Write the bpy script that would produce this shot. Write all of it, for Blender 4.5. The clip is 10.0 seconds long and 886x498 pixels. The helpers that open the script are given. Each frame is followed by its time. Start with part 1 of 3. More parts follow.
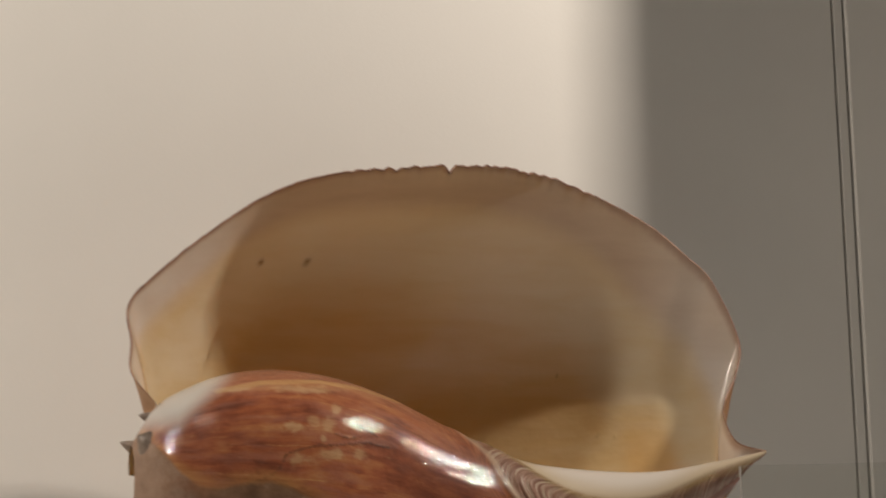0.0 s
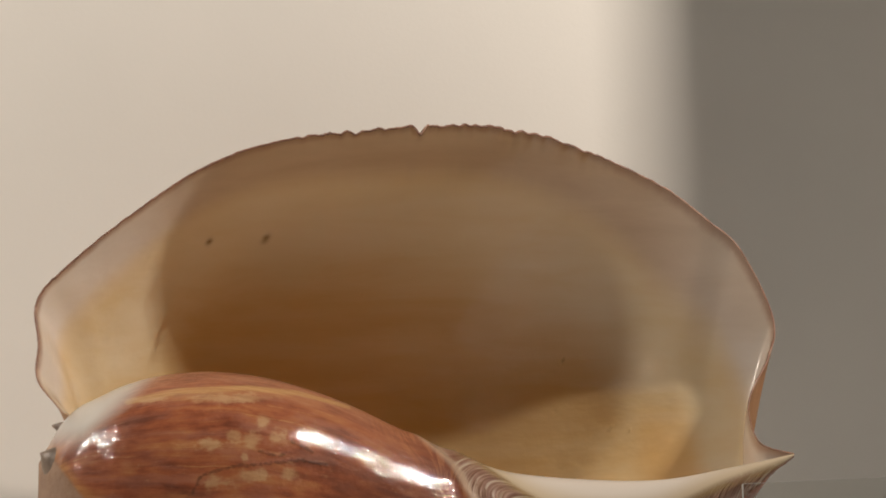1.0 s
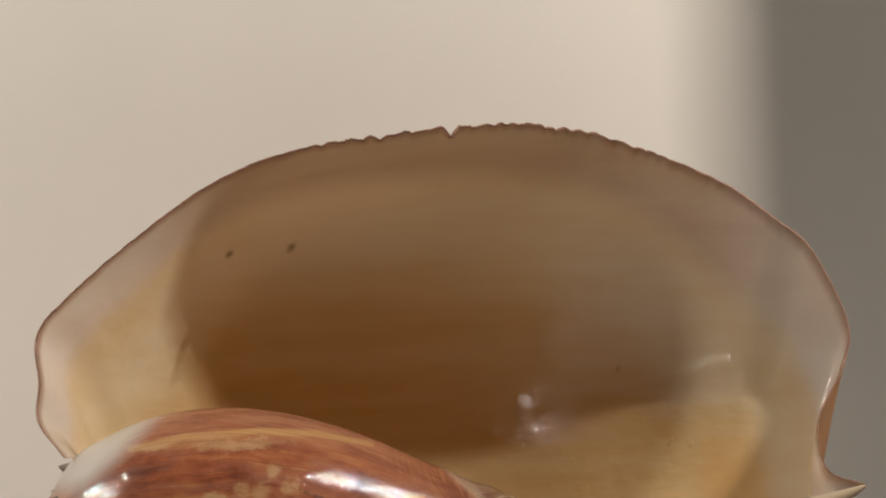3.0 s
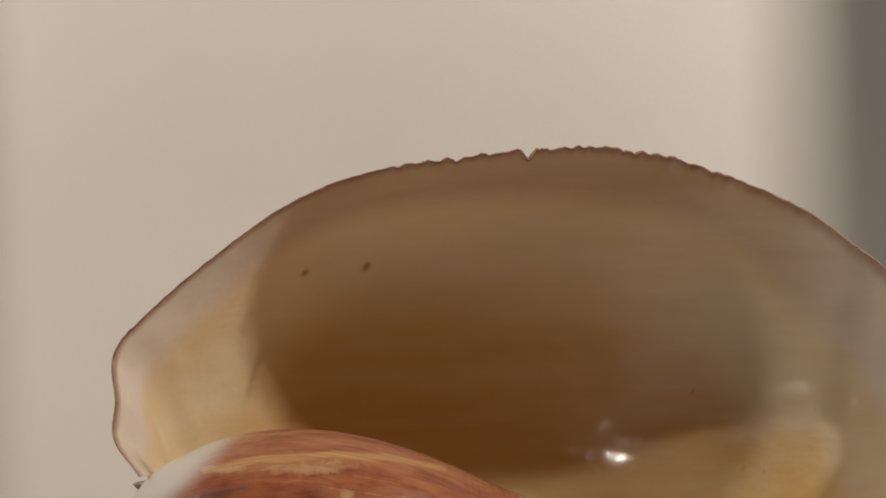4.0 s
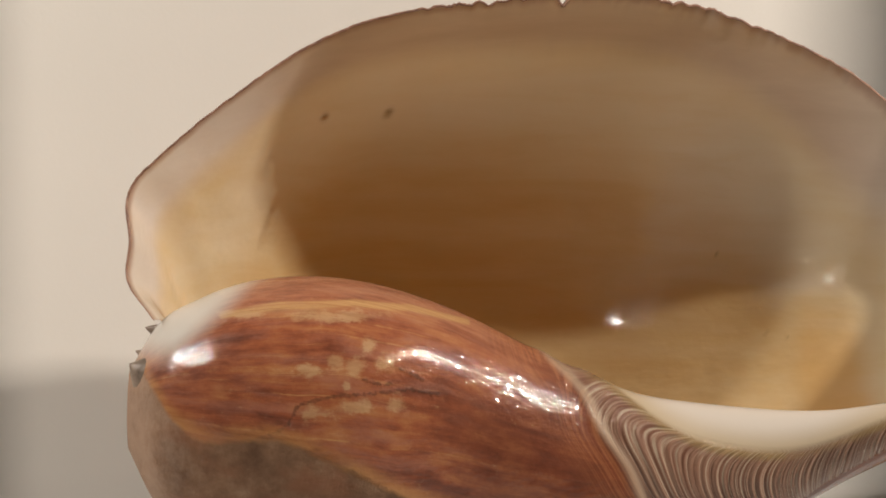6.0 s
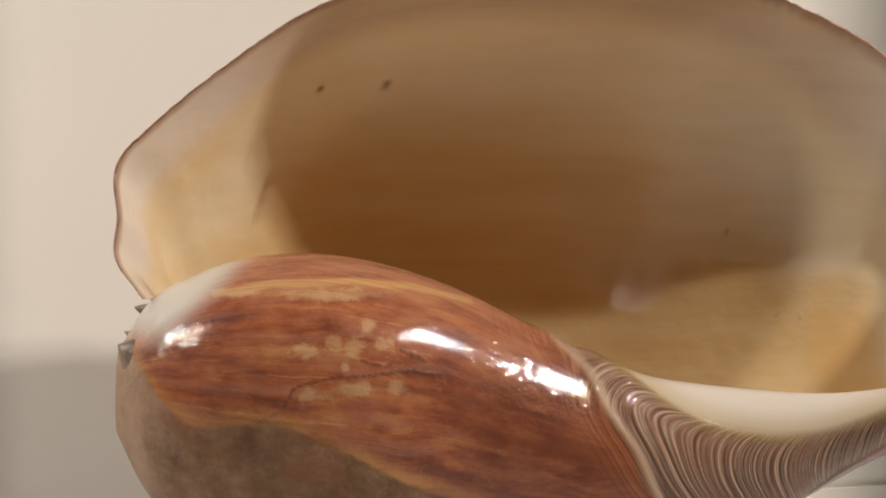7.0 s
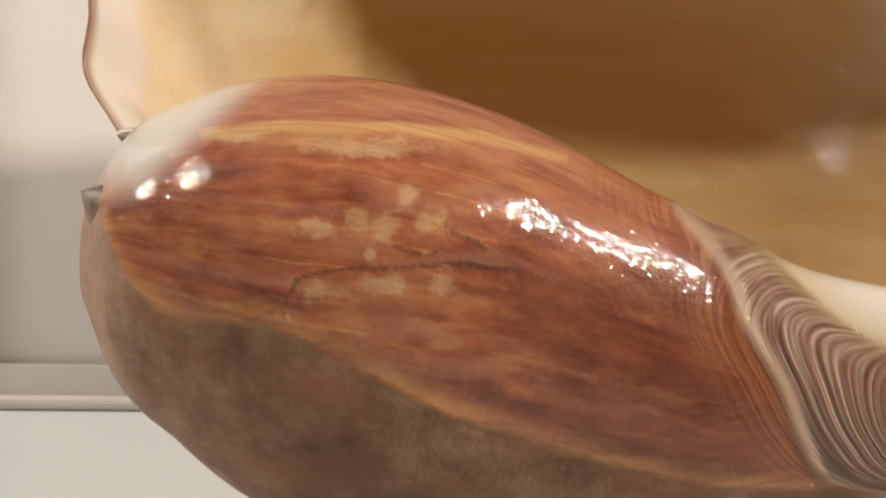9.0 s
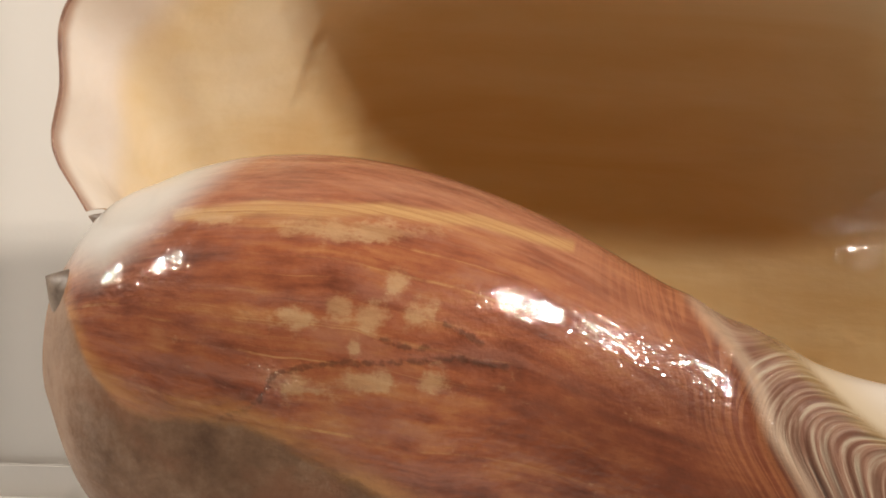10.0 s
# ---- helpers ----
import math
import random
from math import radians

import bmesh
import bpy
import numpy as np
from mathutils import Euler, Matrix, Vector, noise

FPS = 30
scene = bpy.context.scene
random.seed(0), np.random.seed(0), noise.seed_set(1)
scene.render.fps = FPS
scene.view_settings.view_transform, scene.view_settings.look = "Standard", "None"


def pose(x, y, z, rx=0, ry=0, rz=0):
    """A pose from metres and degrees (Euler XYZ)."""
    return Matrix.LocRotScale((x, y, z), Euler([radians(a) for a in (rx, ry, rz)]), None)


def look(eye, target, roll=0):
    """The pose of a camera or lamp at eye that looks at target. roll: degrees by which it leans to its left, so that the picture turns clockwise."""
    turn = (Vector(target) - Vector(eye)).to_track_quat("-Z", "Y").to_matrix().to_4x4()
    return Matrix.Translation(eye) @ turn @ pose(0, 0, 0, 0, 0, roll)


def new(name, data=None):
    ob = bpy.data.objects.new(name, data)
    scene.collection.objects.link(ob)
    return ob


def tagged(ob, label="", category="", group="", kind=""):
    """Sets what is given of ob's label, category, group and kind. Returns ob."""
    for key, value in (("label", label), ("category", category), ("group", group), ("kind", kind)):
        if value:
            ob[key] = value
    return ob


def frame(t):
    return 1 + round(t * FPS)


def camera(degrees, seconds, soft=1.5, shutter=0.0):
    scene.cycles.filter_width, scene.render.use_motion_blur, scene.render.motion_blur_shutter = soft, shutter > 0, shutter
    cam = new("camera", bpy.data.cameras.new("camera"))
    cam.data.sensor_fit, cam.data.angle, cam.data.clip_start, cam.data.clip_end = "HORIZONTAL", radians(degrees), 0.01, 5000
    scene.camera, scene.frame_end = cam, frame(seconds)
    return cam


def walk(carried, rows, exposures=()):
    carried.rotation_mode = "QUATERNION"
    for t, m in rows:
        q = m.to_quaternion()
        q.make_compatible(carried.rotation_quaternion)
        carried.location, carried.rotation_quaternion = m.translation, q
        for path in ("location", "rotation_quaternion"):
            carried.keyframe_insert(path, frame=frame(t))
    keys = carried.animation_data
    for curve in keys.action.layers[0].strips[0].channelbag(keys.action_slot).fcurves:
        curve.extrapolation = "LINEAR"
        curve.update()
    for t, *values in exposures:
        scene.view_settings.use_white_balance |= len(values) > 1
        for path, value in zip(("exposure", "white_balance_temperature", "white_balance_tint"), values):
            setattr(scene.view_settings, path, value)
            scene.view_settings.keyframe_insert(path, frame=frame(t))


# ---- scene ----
cam = camera(30, 10.0, soft=1.8, shutter=0.3)

# seconds, eye, heading, tilt, lean
ROWS = [
    (0.0, (-0.2524, -0.8950, 0.1133), 17.55, 7.77, -1.32),
    (0.5, (-0.1844, -0.8413, 0.1373), 17.91, 5.18, -1.60),
    (1.0, (-0.1061, -0.8022, 0.1639), 11.00, 4.61, -1.72),
    (1.5, (-0.0846, -0.7720, 0.1887), 10.26, 2.24, -1.98),
    (2.0, (-0.0789, -0.7300, 0.2045), 11.19, 2.02, -2.41),
    (3.5, (-0.0365, -0.7495, 0.2467), 4.05, -0.19, -2.20),
    (4.0, (-0.0481, -0.7425, 0.2520), 3.87, -0.08, -1.71),
    (4.5, (-0.0578, -0.7408, 0.2445), 4.22, -3.93, -0.62),
    (5.0, (-0.0545, -0.7540, 0.2413), 4.12, -4.57, -0.18),
    (5.5, (-0.0625, -0.7352, 0.2434), 4.35, -4.60, 0.10),
    (7.0, (-0.0716, -0.6864, 0.2353), 5.01, -5.07, 0.25),
    (7.5, (-0.0562, -0.6642, 0.2322), 2.99, -7.71, -0.09),
    (8.0, (-0.0272, -0.6390, 0.2576), -2.62, -14.41, -0.60),
    (8.2, (-0.0155, -0.6340, 0.2636), -3.01, -15.74, -0.48),
    (8.4, (-0.0117, -0.6063, 0.2555), -2.39, -15.75, -0.44),
    (8.5, (-0.0120, -0.5755, 0.2523), -2.25, -15.21, 1.25),
    (8.7, (-0.0133, -0.5335, 0.2563), -2.11, -15.73, 1.70),
    (9.0, (-0.0153, -0.4908, 0.2566), -2.45, -15.45, 2.39),
    (9.5, (-0.0029, -0.4578, 0.2470), -4.75, -12.01, 2.81),
    (10.0, (-0.0080, -0.4512, 0.2440), -3.59, -11.94, 2.84),
]


def aim(eye, heading, tilt, lean):
    h, p = radians(heading), radians(tilt)
    way = Vector((math.sin(h) * math.cos(p), math.cos(h) * math.cos(p), math.sin(p)))
    return look(eye, Vector(eye) + way, lean)


walk(cam, [(t, aim(e, h, p, r)) for t, e, h, p, r in ROWS],
     exposures=[(0, -0.14), (0.5, 0.04), (2, 0.04), (3.5, -0.12), (4, -0.18), (4.5, 0.06), (5, 0.18), (7, 0.28), (8.2, 0.20), (9, 0.48), (10, 0.46)])

# ---- light ----
world = bpy.data.worlds.new("room_air")
scene.world = world
world.use_nodes = True
world.node_tree.nodes["Background"].inputs[0].default_value = (1.0, 0.86, 0.72, 1)
world.node_tree.nodes["Background"].inputs[1].default_value = 0.115


def spot(eye, target, watts, size, radius, blend, colour):
    data = bpy.data.lights.new("case_spot", "SPOT")
    data.energy, data.spot_size, data.shadow_soft_size, data.spot_blend, data.color = watts, radians(size), radius, blend, colour
    ob = new("case_spot", data)
    ob.matrix_world = look(eye, target)
    return ob


WARM = (1.0, 0.88, 0.76)
# three lamps on a rail over one end of the case, three lower ones at the other end
for lamp_x, lamp_y in ((1.055, -0.400), (1.115, -0.420), (1.185, -0.445)):
    spot((lamp_x, lamp_y, 1.12), (-0.08, 0.06, 0.16), 31, 44, 0.013, 0.5, WARM)
spot((-0.86, -0.16, 0.50), (0.12, 0.06, 0.14), 7.0, 66, 0.014, 0.6, WARM)
spot((-0.84, -0.175, 0.60), (0.12, 0.06, 0.14), 7.0, 66, 0.014, 0.6, WARM)
spot((-0.80, -0.17, 0.70), (0.12, 0.06, 0.14), 7.0, 66, 0.016, 0.6, WARM)


# unseen lamp added in front of the case for glints in the lining
glint_lamp = bpy.data.lights.new("glint_lamp", "POINT")
glint_lamp.energy, glint_lamp.shadow_soft_size, glint_lamp.color = 1.6, 0.010, WARM
new("glint_lamp", glint_lamp).location = (-0.88, -1.95, 0.20)


# ---- materials ----
class Mat:
    def __init__(self, name):
        self.m = bpy.data.materials.new(name)
        self.m.use_nodes = True
        self.t = self.m.node_tree
        self.b = self.t.nodes["Principled BSDF"]
        self.out = self.t.nodes["Material Output"]

    def n(self, kind, **kw):
        node = self.t.nodes.new(kind)
        for k, v in kw.items():
            if k in node.inputs:
                node.inputs[k].default_value = v
            else:
                setattr(node, k, v)
        return node

    def l(self, a, b):
        self.t.links.new(a, b)
        return b

    def coord(self):
        return self.n("ShaderNodeTexCoord").outputs["Object"]

    def scaled(self, vec, s):
        mp = self.n("ShaderNodeMapping")
        mp.inputs["Scale"].default_value = s
        self.l(vec, mp.inputs["Vector"])
        return mp.outputs[0]

    def noise(self, vec, scale, detail=6, rough=0.55, dist=0.0):
        nz = self.n("ShaderNodeTexNoise")
        nz.inputs["Scale"].default_value, nz.inputs["Detail"].default_value = scale, detail
        nz.inputs["Roughness"].default_value, nz.inputs["Distortion"].default_value = rough, dist
        self.l(vec, nz.inputs["Vector"])
        return nz.outputs["Fac"]

    def attr(self, name):
        return self.n("ShaderNodeAttribute", attribute_name=name).outputs["Fac"]

    def ramp(self, fac, *stops):
        r = self.n("ShaderNodeValToRGB")
        el = r.color_ramp.elements
        while len(el) < len(stops):
            el.new(0.5)
        for e, (p, c) in zip(el, stops):
            e.position = p
            e.color = (c, c, c, 1) if isinstance(c, (int, float)) else (*c, 1)
        self.l(fac, r.inputs[0])
        return r.outputs[0]

    def step(self, fac, a, b, lo=0.0, hi=1.0):
        r = self.n("ShaderNodeMapRange", interpolation_type="SMOOTHSTEP")
        for i, v in enumerate((a, b, lo, hi)):
            r.inputs[i + 1].default_value = v
        self.l(fac, r.inputs[0])
        return r.outputs[0]

    def mix(self, fac, a, b, how="MIX"):
        mx = self.n("ShaderNodeMix", data_type="RGBA", blend_type=how)
        for sock, v in ((mx.inputs[0], fac), (mx.inputs[6], a), (mx.inputs[7], b)):
            if isinstance(v, (int, float)):
                sock.default_value = v
            elif isinstance(v, tuple):
                sock.default_value = (*v, 1)
            else:
                self.l(v, sock)
        return mx.outputs[2]

    def math(self, op, a, b=0.0):
        mt = self.n("ShaderNodeMath", operation=op)
        for sock, v in ((mt.inputs[0], a), (mt.inputs[1], b)):
            if isinstance(v, (int, float)):
                sock.default_value = v
            else:
                self.l(v, sock)
        return mt.outputs[0]

    def bump(self, height, strength, dist):
        bp = self.n("ShaderNodeBump")
        bp.inputs["Strength"].default_value, bp.inputs["Distance"].default_value = strength, dist
        self.l(height, bp.inputs["Height"])
        self.l(bp.outputs[0], self.b.inputs["Normal"])
        return bp.outputs[0]

    def set(self, **kw):
        for k, v in kw.items():
            sock = self.b.inputs[k.replace("_", " ")]
            if isinstance(v, (int, float)):
                sock.default_value = v
            elif isinstance(v, tuple):
                sock.default_value = (*v, 1)
            else:
                self.l(v, sock)
        return self


def glow_through(k, share, colour):
    """Lets light soak through a thin wall of the shell."""
    tr = k.n("ShaderNodeBsdfTranslucent")
    if isinstance(colour, tuple):
        tr.inputs[0].default_value = (*colour, 1)
    else:
        k.l(colour, tr.inputs[0])
    mx = k.n("ShaderNodeMixShader")
    if isinstance(share, (int, float)):
        mx.inputs[0].default_value = share
    else:
        k.l(share, mx.inputs[0])
    k.l(k.b.outputs[0], mx.inputs[1])
    k.l(tr.outputs[0], mx.inputs[2])
    k.l(mx.outputs[0], k.out.inputs[0])


def body_material():
    k = Mat("glazed_red_brown_shell")
    c = k.coord()
    d = k.attr("fold")
    # streaks follow the turn: one axis along the shell, the other round it
    sep = k.n("ShaderNodeSeparateXYZ")
    k.l(c, sep.inputs[0])
    bend = k.n("ShaderNodeTexNoise")
    bend.inputs["Scale"].default_value, bend.inputs["Detail"].default_value = 24.0, 3
    k.l(c, bend.inputs["Vector"])
    around = k.math("ADD", k.attr("arc"), k.math("MULTIPLY", k.math("SUBTRACT", bend.outputs["Fac"], 0.5), 0.11))
    flow = k.n("ShaderNodeCombineXYZ")
    k.l(sep.outputs[0], flow.inputs[0])
    k.l(around, flow.inputs[1])
    k.l(k.math("MULTIPLY", sep.outputs[1], 0.1), flow.inputs[2])
    cw = flow.outputs[0]
    bands = k.noise(k.scaled(cw, (34, 11, 1)), 1.0, 8, 0.64, 0.35)
    wide = k.noise(k.scaled(cw, (13, 5.0, 1)), 1.0, 5, 0.6, 0.2)
    patch = k.noise(k.scaled(c, (44, 44, 60)), 1.0, 8, 0.68)
    threads = k.noise(k.scaled(cw, (9, 62, 1)), 1.0, 5, 0.6, 0.1)
    tone = k.math("ADD", k.math("MULTIPLY", bands, 0.36), k.math("ADD", k.math("MULTIPLY", wide, 0.24), k.math("ADD", k.math("MULTIPLY", patch, 0.32), k.math("MULTIPLY", threads, 0.06))))
    col = k.ramp(tone, (0.37, (0.095, 0.026, 0.015)), (0.44, (0.205, 0.056, 0.027)), (0.50, (0.320, 0.096, 0.042)), (0.56, (0.41, 0.160, 0.064)), (0.63, (0.52, 0.285, 0.120)))
    rosy = k.noise(k.scaled(cw, (30, 9, 1)), 1.0, 7, 0.68)
    col = k.mix(k.step(rosy, 0.45, 0.64, 0, 0.45), col, (0.34, 0.150, 0.105))
    worn = k.noise(k.scaled(c, (70, 80, 110)), 1.0, 8, 0.75)
    col = k.mix(k.step(worn, 0.60, 0.74, 0, 0.4), col, (0.44, 0.270, 0.170))
    # thin yellow lines and dark threads
    line = k.noise(k.scaled(cw, (4, 30, 1)), 1.0, 5, 0.65, 0.1)
    col = k.mix(k.math("MULTIPLY", k.step(line, 0.57, 0.66), k.step(patch, 0.42, 0.60, 0.0, 0.55)), col, (0.56, 0.33, 0.13))
    dark_line = k.noise(k.scaled(cw, (7, 44, 1)), 1.0, 5, 0.7, 0.15)
    col = k.mix(k.math("MULTIPLY", k.step(dark_line, 0.43, 0.34), k.step(patch, 0.56, 0.42, 0, 0.3)), col, (0.11, 0.038, 0.026))
    col = k.mix(k.step(k.attr("upper"), 0.40, 1.0, 0, 0.55), col, k.mix(k.step(bands, 0.38, 0.62), (0.33, 0.130, 0.078), (0.47, 0.240, 0.145)))
    # darker maroon low on the turn: part own colour, part painted shade
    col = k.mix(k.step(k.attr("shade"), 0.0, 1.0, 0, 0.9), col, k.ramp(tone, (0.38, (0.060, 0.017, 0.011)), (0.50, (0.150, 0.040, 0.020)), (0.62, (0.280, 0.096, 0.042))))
    col = k.mix(k.step(k.attr("golden"), 0.2, 1.0, 0, 0.8), col, k.ramp(threads, (0.35, (0.40, 0.200, 0.080)), (0.65, (0.62, 0.400, 0.170))))
    # pale yellow flecks along the widest turn
    wob = k.math("MULTIPLY", k.math("SUBTRACT", k.noise(k.scaled(c, (150, 190, 210)), 1.0, 7, 0.75), 0.5), 2.9)
    fleck = k.step(k.math("ADD", k.attr("flecks"), wob), 0.25, 0.95, 0, 0.62)
    col = k.mix(fleck, col, k.ramp(bands, (0.35, (0.44, 0.250, 0.115)), (0.65, (0.60, 0.42, 0.23))))
    veins = k.noise(k.scaled(c, (160, 160, 330)), 1.0, 6, 0.7, 1.2)
    col = k.mix(k.step(k.math("ABSOLUTE", k.math("SUBTRACT", veins, 0.5)), 0.008, 0.0, 0, 0.14), col, (0.07, 0.035, 0.025))
    crack = k.math("ADD", k.attr("crack"), k.math("MULTIPLY", k.math("SUBTRACT", k.noise(c, 420, 4, 0.6), 0.5), 0.0032))
    col = k.mix(k.step(crack, 0.0011, 0.0001, 0, 0.55), col, (0.045, 0.026, 0.018))
    # dull brown lower part, under a golden border
    edge_noise = k.math("MULTIPLY", k.math("SUBTRACT", k.noise(c, 75, 7, 0.7), 0.5), 0.006)
    low_a = k.math("ADD", k.attr("low"), edge_noise)
    low = k.step(low_a, -0.0015, 0.0018)
    dirt = k.noise(k.scaled(c, (60, 60, 74)), 1.0, 10, 0.72)
    dull = k.ramp(dirt, (0.34, (0.125, 0.067, 0.039)), (0.5, (0.200, 0.112, 0.065)), (0.66, (0.300, 0.188, 0.120)))
    broad = k.noise(k.scaled(c, (24, 24, 40)), 1.0, 5, 0.6)
    dull = k.mix(k.step(broad, 0.45, 0.65, 0, 0.65), dull, (0.250, 0.108, 0.058))
    grit = k.noise(c, 420, 6, 0.7)
    dull = k.mix(k.step(grit, 0.60, 0.74, 0, 0.4), dull, (0.10, 0.06, 0.04))
    flake = k.noise(k.scaled(c, (95, 95, 70)), 1.0, 9, 0.8)
    dull = k.mix(k.step(k.math("ADD", k.attr("spire"), k.math("MULTIPLY", k.math("SUBTRACT", flake, 0.5), 2.4)), 0.2, 1.1, 0, 0.55), dull, (0.42, 0.30, 0.225))
    dull = k.mix(k.step(flake, 0.60, 0.70, 0, 0.25), dull, (0.36, 0.245, 0.175))
    dull = k.mix(k.step(flake, 0.36, 0.28, 0, 0.5), dull, (0.06, 0.032, 0.021))
    seam = k.math("MULTIPLY", k.step(low_a, -0.0090, -0.0006), k.step(bands, 0.35, 0.6, 0.35, 0.85))
    col = k.mix(seam, col, (0.44, 0.215, 0.075))
    col = k.mix(low, col, dull)
    col = k.mix(0.03, col, (0.38, 0.28, 0.20))
    # striped fold at the canal
    comb = k.n("ShaderNodeCombineXYZ")
    k.l(k.math("MULTIPLY", k.attr("rib"), 1050.0), comb.inputs[0])
    k.l(k.math("MULTIPLY", k.attr("upper"), 2.0), comb.inputs[1])
    stripes = k.n("ShaderNodeTexNoise", noise_dimensions="2D")
    stripes.inputs["Scale"].default_value, stripes.inputs["Detail"].default_value, stripes.inputs["Distortion"].default_value = 1.0, 4, 0.35
    k.l(comb.outputs[0], stripes.inputs["Vector"])
    st = stripes.outputs["Fac"]
    scol = k.ramp(st, (0.34, (0.17, 0.080, 0.054)), (0.48, (0.25, 0.140, 0.096)), (0.58, (0.31, 0.200, 0.142)), (0.70, (0.42, 0.335, 0.245)))
    col = k.mix(k.step(d, -0.030, 0.001, 0, 0.55), col, k.mix(k.step(st, 0.42, 0.56), (0.19, 0.055, 0.026), (0.38, 0.15, 0.065)))
    infold = k.step(d, 0.0, 0.003)
    col = k.mix(infold, col, scol)
    col = k.mix(k.step(k.math("ABSOLUTE", k.math("SUBTRACT", d, 0.001)), 0.0040, 0.0005, 0, 0.5), col, (0.50, 0.41, 0.30))
    # porcelain columella and callus
    colum = k.step(k.attr("colum"), -0.0015, 0.0025)
    col = k.mix(k.math("MULTIPLY", k.step(k.attr("colum"), -0.0050, -0.0015), k.step(patch, 0.38, 0.58, 0.1, 0.45)), col, (0.30, 0.235, 0.085))
    col = k.mix(colum, col, k.mix(k.step(k.attr("colum"), 0.001, 0.012), (0.50, 0.41, 0.29), (0.60, 0.55, 0.49)))
    cal = k.step(k.attr("callus"), -0.006, 0.010)
    col = k.mix(cal, col, (0.60, 0.575, 0.53))
    fine = k.noise(k.scaled(c, (110, 300, 700)), 1.0, 5, 0.65)
    pit = k.noise(c, 400, 5, 0.6)
    rough = k.math("ADD", k.step(pit, 0.3, 0.7, 0.34, 0.50), k.math("MULTIPLY", low, 0.26))
    k.set(Base_Color=col, Roughness=rough)
    k.l(k.math("MULTIPLY", k.math("SUBTRACT", 1.0, k.math("MULTIPLY", low, 0.75)), 0.85), k.b.inputs["Coat Weight"])
    k.b.inputs["Coat Roughness"].default_value = 0.03
    k.b.inputs["Specular IOR Level"].default_value = 0.08
    smooth = k.math("SUBTRACT", 1.0, k.math("MAXIMUM", colum, k.math("MULTIPLY", cal, 0.95)))
    h = k.math("ADD", k.math("MULTIPLY", pit, 0.40), k.math("MULTIPLY", fine, 0.16))
    near = k.step(d, -0.035, 0.002, 0, 1)
    h = k.math("ADD", h, k.math("MULTIPLY", k.math("MULTIPLY", st, near), k.math("ADD", 0.2, k.math("MULTIPLY", infold, 0.9))))
    h = k.math("SUBTRACT", h, k.step(crack, 0.0014, 0.0, 0, 0.25))
    h = k.math("ADD", h, k.math("MULTIPLY", k.math("MULTIPLY", k.math("ADD", grit, flake), low), 0.9))
    lumps = k.noise(k.scaled(c, (130, 130, 190)), 1.0, 3, 0.5)
    h = k.math("ADD", h, k.math("MULTIPLY", lumps, 0.5))
    nrm = k.bump(k.math("MULTIPLY", h, k.math("ADD", k.math("MULTIPLY", smooth, 0.96), 0.04)), 0.5, 0.0012)
    gloss = k.n("ShaderNodeBump")
    gloss.inputs["Strength"].default_value, gloss.inputs["Distance"].default_value = 0.55, 0.00082
    k.l(k.math("MULTIPLY", k.math("ADD", k.noise(k.scaled(c, (280, 320, 360)), 1.0, 1.8, 0.5), k.math("ADD", k.math("MULTIPLY", lumps, 0.7), k.math("MULTIPLY", st, k.math("MULTIPLY", infold, 2.2)))), smooth), gloss.inputs["Height"])
    k.l(gloss.outputs[0], k.b.inputs["Coat Normal"])
    glow_through(k, k.step(k.attr("thin"), 0, 1, 0.06, 0.32), (0.85, 0.55, 0.26))
    return k.m


